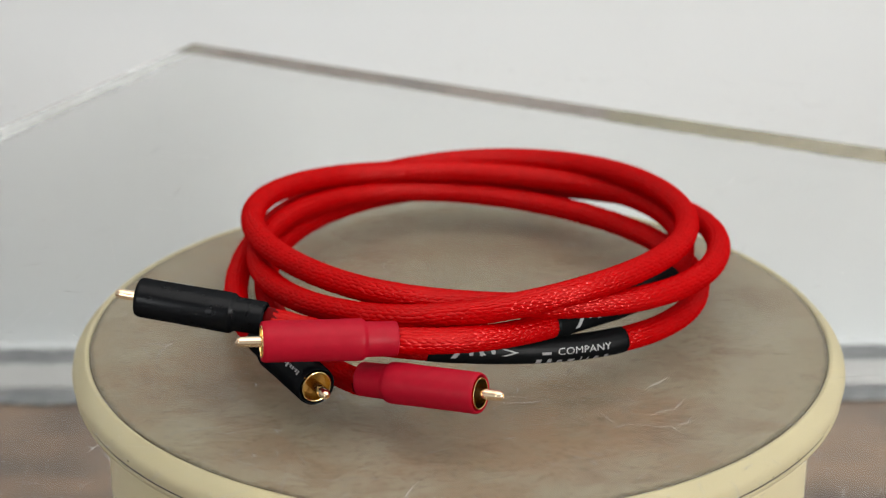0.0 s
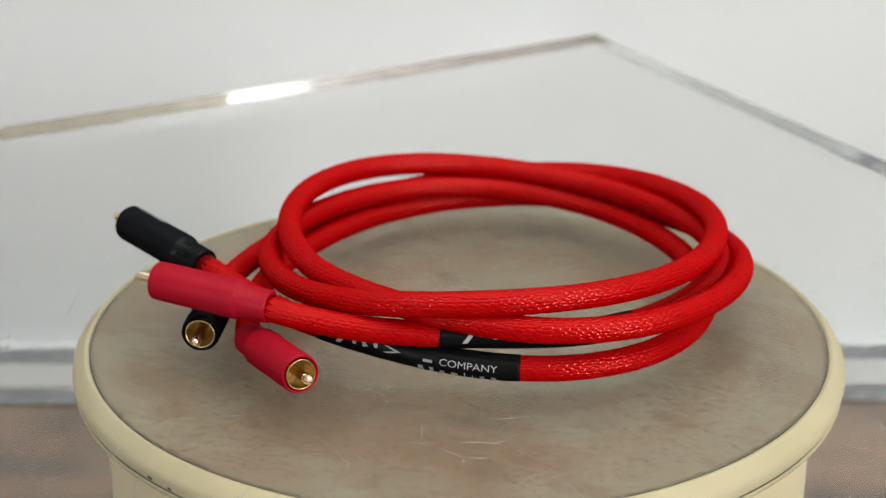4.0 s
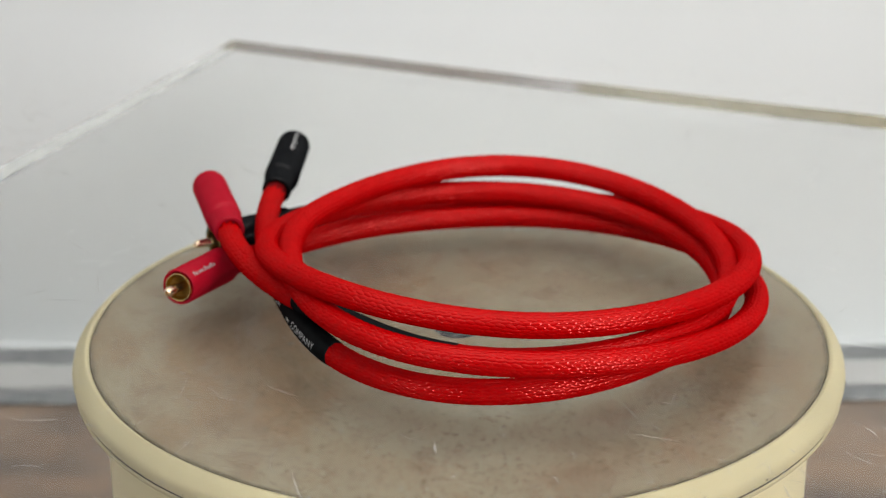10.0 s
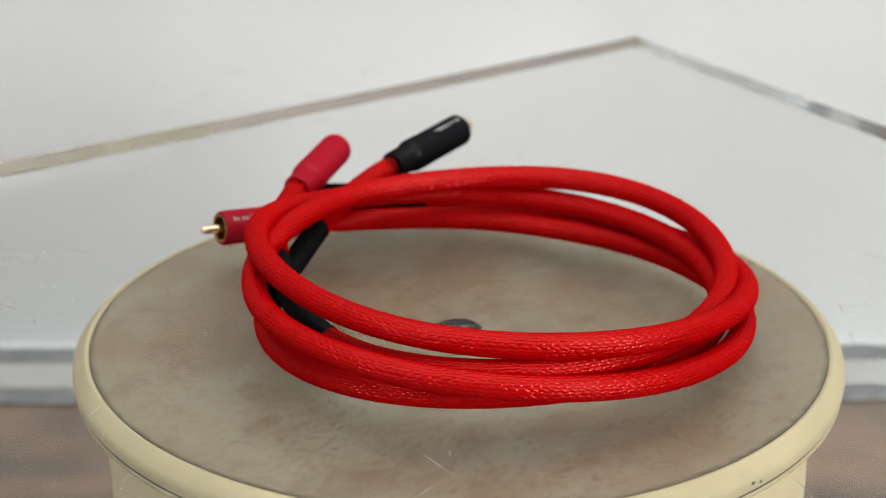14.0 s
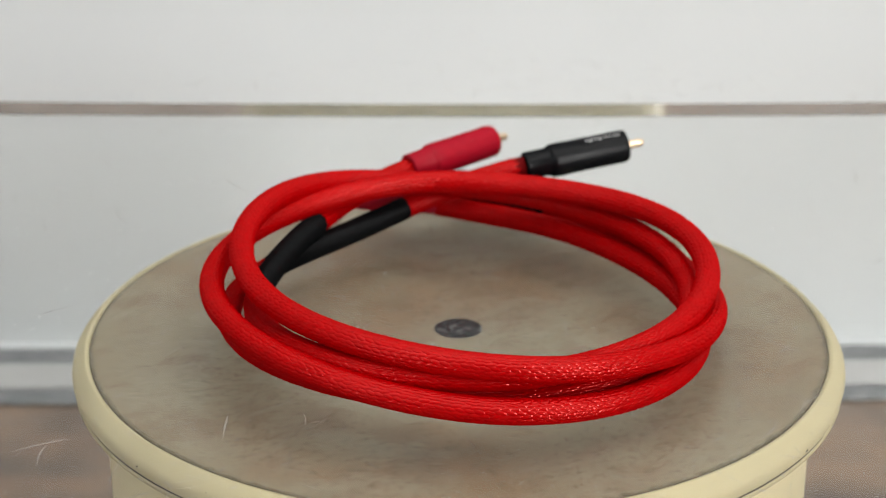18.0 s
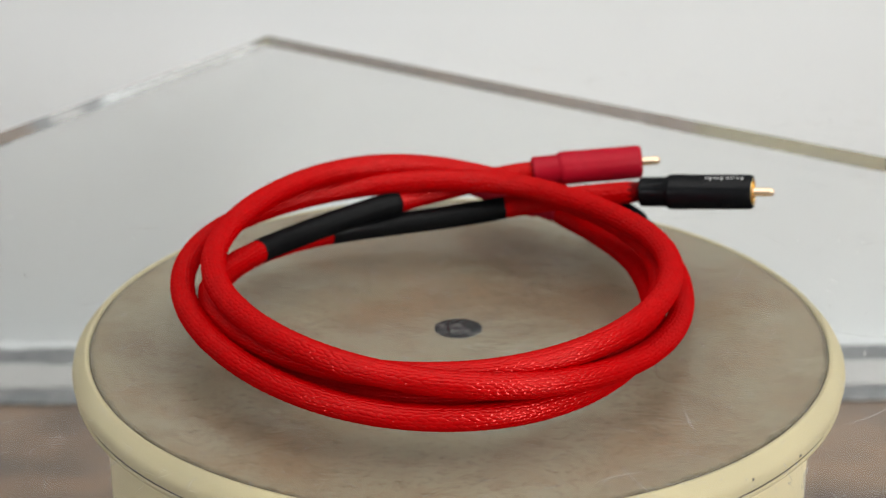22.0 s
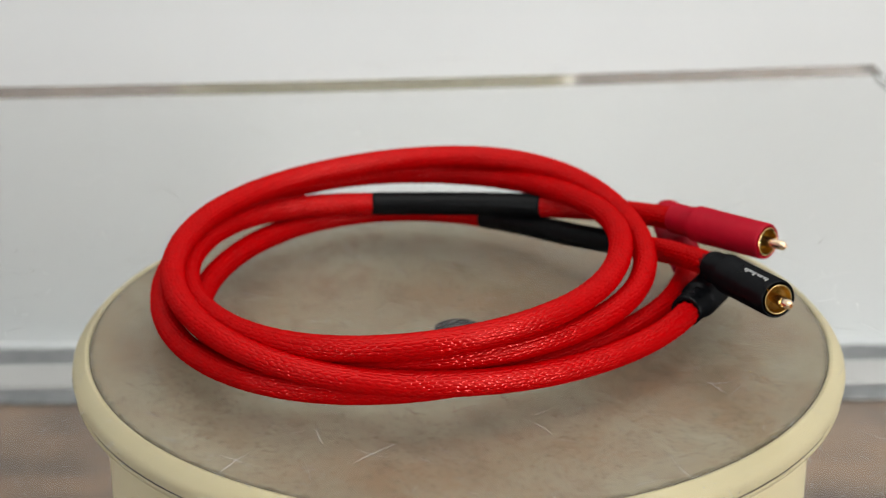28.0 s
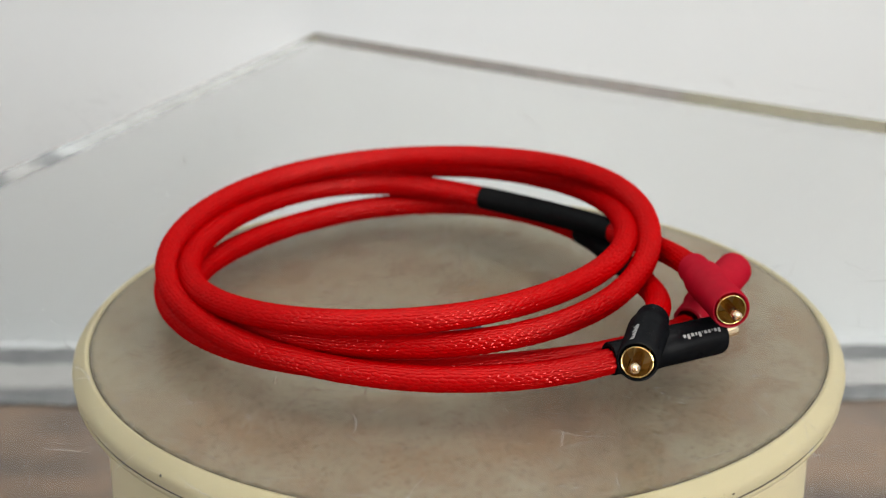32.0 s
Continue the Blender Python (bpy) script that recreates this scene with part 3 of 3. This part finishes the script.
def plug(parent, rear, front, mat, label, print_at):
    """A phono plug whose axis runs from its cable end to its open end."""
    rear, front = Vector(rear), Vector(front)
    q = (front - rear).to_track_quat("X", "Z").to_matrix().to_4x4()
    at = Matrix.Translation(front - (front - rear).normalized() * PLUG) @ q
    body = part("plug", lathe("plug", [(0.0040, 0.0), (0.0050, 0.0), (0.0053, 0.0004), (0.0054, 0.0092), (0.0056, 0.0097), (0.0062, 0.0104), (0.00637, 0.0110), (0.0064, 0.0118), (0.0064, 0.0168), (0.00632, 0.0174),
                                       (0.0063, 0.0182), (0.00625, 0.0396), (0.0061, 0.0405), (0.0058, 0.0410), (0.0055, 0.0409), (0.0052, 0.0404), (0.0051, 0.0395), (0.0051, 0.0250), (0.0, 0.0250)], mat, 64, "x"), parent, label, at)
    for j in range(4):
        n, v, f = 13, [], []
        for i in range(n):
            a = math.pi / 2 * (j + 0.52 + 0.965 * i / (n - 1))
            for r, h in ((0.00438, 0.0251), (0.00438, 0.0407), (0.00444, 0.0411), (0.00462, 0.0412), (0.00480, 0.0411), (0.00486, 0.0408), (0.00486, 0.0251)):
                v.append((h, r * math.cos(a), r * math.sin(a)))
        for i in range(n - 1):
            f += [(i * 7 + k2, i * 7 + k2 + 1, i * 7 + k2 + 8, i * 7 + k2 + 7) for k2 in range(6)]
        f += [tuple(range(7)), tuple((n - 1) * 7 + k2 for k2 in range(6, -1, -1))]
        me = mesh_of("ground_shell", v, f, M_GOLD)
        bm = bmesh.new()
        bm.from_mesh(me)
        for e in bm.edges:
            if len(e.link_faces) == 2 and e.calc_face_angle() > radians(40):
                e.smooth = False
        bm.to_mesh(me)
        bm.free()
        part("ground_shell", me, body, "gold-plated slotted ground shell")
    part("insulator", lathe("insulator", [(0.0, 0.0312), (0.0022, 0.0312), (0.0026, 0.0308), (0.0027, 0.0302), (0.0043, 0.0300), (0.0043, 0.0252)], M_DIEL, 32, "x"), body, "amber insulator")
    part("centre_pin", lathe("centre_pin", [(0.0017, 0.0262), (0.0016, 0.0276), (0.0016, 0.0466), (0.0015, 0.0474), (0.0012, 0.0481), (0.0008, 0.0485), (0.0006, 0.0486), (0.0005, 0.0484), (0.00045, 0.0470), (0.0, 0.0469)], M_PIN, 32, "x"), body, "rose-gold centre pin with a hollow tip")
    # a line of print along the barrel, as plain bars
    v, f, x = [], [], 0.0380
    for w, tall, gap in ((5, 3, 3), (6, 0, 3), (2, -3, 3), (6, 0, 3), (6, 0, 3), (2, -3, 3), (6, 4, 3), (4, 0, 3), (7, 0, 3), (6, 4, 3), (6, 0, 3)):
        w *= 0.00016
        b, lo, hi = len(v), print_at - 4, print_at + 5 + 1.4 * tall
        for xx in (x, x - w):
            for a in (lo, (lo + hi) / 2, hi):
                v.append((xx, 0.00633 * math.cos(radians(a)), 0.00633 * math.sin(radians(a))))
        f += [(b, b + 1, b + 4, b + 3), (b + 1, b + 2, b + 5, b + 4)]
        x -= w + gap * 0.00016
    part("print", mesh_of("print", v, f, M_INK if mat is M_BLACK else M_FAINT), body, "row of small white print marks")
    return body


def audio_cable(name, label, radii, heights, start, end, lower, upper, mat, word, sleeve_end, prints):
    cable = thing(name, label, "cable", "pair of cables")
    line = centre_line(radii, heights, start, end)
    n = len(line[0])
    i1 = int(np.argmin(abs(line[4] - sleeve_end)))
    i0 = i1 - (66 if mat is M_BLACK else 64)
    s0, s1 = line[3][i0], line[3][i1]
    part("jacket", tube("jacket", line, 0, n - 1, 0.00385, M_CORE), cable, "red inner jacket, darkened for the shade between braid floats")
    tagged(part("braid", braid("braid", line, 0.00408, M_BRAID, (s0 + 0.002, s1 - 0.004)), cable, "glossy red braided sleeve"), kind="stuff")
    tagged(part("loose_filament", strays("loose_filament", line, 0.00408, M_BRAID, (s0, s1)), cable, "fine red filaments sprung from the braid"), kind="stuff")

    def r(t):
        return 0.00428 - 0.00010 * max(0, 1 - min(t, 1 - t) * 40)
    sl = part("label_sleeve", tube("label_sleeve", line, i0, i1, r, M_SHRINK, 24), cable, "black heat-shrink label sleeve with white print")
    marks = []
    faint, x = [], s0 + 0.0072
    for w, tall in ((1.4, 0), (1.4, 0), (0.4, 0), (0.4, 10), (2.1, 0), (1.5, 0), (1.3, 10), (1.7, 10)):
        faint.append((x, x + w * 0.001, 210 - tall, 228))
        x += (w + 2.0) * 0.001
    faint += [(s0 + 0.0268, s0 + 0.0298, 167, 179)]     # the end of a word cut off by the braid
    if mat is M_BLACK:                        # an arrow, a dot and two bars
        marks += [(s0 + 0.0415, s0 + 0.0432, 150, 165, -0.0042), (s0 + 0.0373, s0 + 0.0390, 165, 180, 0.0042), (s0 + 0.0450, s0 + 0.0462, 158, 171),
                  (s0 + 0.0490, s0 + 0.0500, 148, 180), (s0 + 0.0522, s0 + 0.0534, 148, 180)]
    e = s1 - 0.0070                           # the emblem: a thick slanting stroke, a bent one and a dot
    marks += [(e - 0.0016, e, 196, 142, -0.0026), (e - 0.0070, e - 0.0056, 166, 142, -0.0020), (e - 0.0046, e - 0.0030, 142, 152), (e - 0.0112, e - 0.0098, 176, 150, 0.0022),
              (e - 0.0140, e - 0.0126, 150, 162)]
    part("print", patch("print", marks, line, 0.00433, M_INK), sl, "white print and arrow marks")
    if mat is M_BLACK:
        part("print", patch("print", faint, line, 0.00433, M_FAINT), sl, "grey print marks")
        part("word", wrapped("COMPANY", line, s0 + 0.0245, 183, 0.0023, 0.0178, 0.00434, M_INK), sl, "white printed capital letters")
    plug(cable, lower[0], lower[1], mat, word, prints[0])
    plug(cable, upper[0], upper[1], mat, word, prints[1])
    return cable


K_RADII = [94.0, 91.2, 87.4, 82.7, 78.0, 75.1, 76.5, 82.1, 90.5, 97.4, 99.6, 96.9, 91.8, 85.9, 79.7, 74.2, 70.5, 68.3, 66.6, 64.4, 62.9, 63.0, 64.4, 66.5, 69.8, 75.1, 82.3, 89.2, 91.6, 88.6, 85.0, 84.0, 83.6, 80.3, 72.4, 63.7, 58.7, 60.0, 68.3, 82.2, 99.4, 118.4, 138.5]
K_HEIGHTS = [29.1, 20.7, 14.5, 10.3, 8.3, 7.8, 8.2, 10.1, 12.2, 14.9, 18.5, 21.5, 24.1, 25.4, 26.7, 28.4, 29.9, 30.3, 28.5, 24.7, 21.4, 19.3, 17.9, 16.8, 16.1, 15.4, 13.8, 11.0, 7.9, 6.4, 6.6, 6.7, 6.7, 6.6, 6.8, 7.4, 8.6, 11.1, 15.0, 20.5, 27.5, 35.7, 45.1]
R_RADII = [116.5, 96.3, 81.3, 71.4, 66.0, 64.3, 67.2, 74.2, 85.0, 96.2, 101.4, 100.9, 98.6, 95.9, 91.5, 84.9, 76.3, 67.0, 59.6, 56.2, 54.8, 54.4, 57.0, 63.3, 72.3, 81.0, 87.4, 90.7, 91.4, 91.7, 91.6, 88.4, 79.2, 68.6, 61.3, 59.0, 62.8, 72.0, 84.1, 97.4, 111.0, 124.4, 137.6]
R_HEIGHTS = [17.0, 10.1, 6.3, 5.8, 6.9, 6.9, 6.8, 6.9, 6.3, 6.2, 7.0, 9.0, 13.0, 16.7, 19.1, 20.0, 21.0, 22.9, 24.5, 25.4, 25.6, 25.2, 25.3, 25.4, 25.6, 24.4, 21.6, 18.1, 16.3, 15.6, 16.4, 16.6, 14.5, 13.0, 14.1, 15.9, 17.1, 19.5, 23.4, 27.5, 31.0, 33.9, 36.3]
black_cable = audio_cable("audio_cable", "coiled red braided audio cable with black phono plugs", K_RADII, K_HEIGHTS, 218, -494,
                          ((-0.0627, -0.0489, 0.0097), (-0.0426, -0.0846, 0.0097)), ((-0.0598, -0.0618, 0.0219), (-0.0999, -0.0548, 0.0262)), M_BLACK, "matt black phono plug", -459, (135, 108))
red_cable = audio_cable("audio_cable", "coiled red braided audio cable with red phono plugs", R_RADII, R_HEIGHTS, 248.7, -464,
                        ((-0.0296, -0.0759, 0.0083), (0.0066, -0.0947, 0.0126)), ((-0.0185, -0.0778, 0.0226), (-0.0586, -0.0861, 0.0252)), M_RED, "matt red phono plug", -421.5, (45, 250))


# ---- movement ----


def motions():
    turn = [(t, -8.4912 * t) for t in range(0, 33)]
    walk(turntable, [(t, pose(0, 0, ZT, 0, 0, a)) for t, a in turn])
    for ob in (sheet, black_cable, red_cable):
        walk(ob, [(t, pose(0, 0, 0, 0, 0, a)) for t, a in turn])


motions()
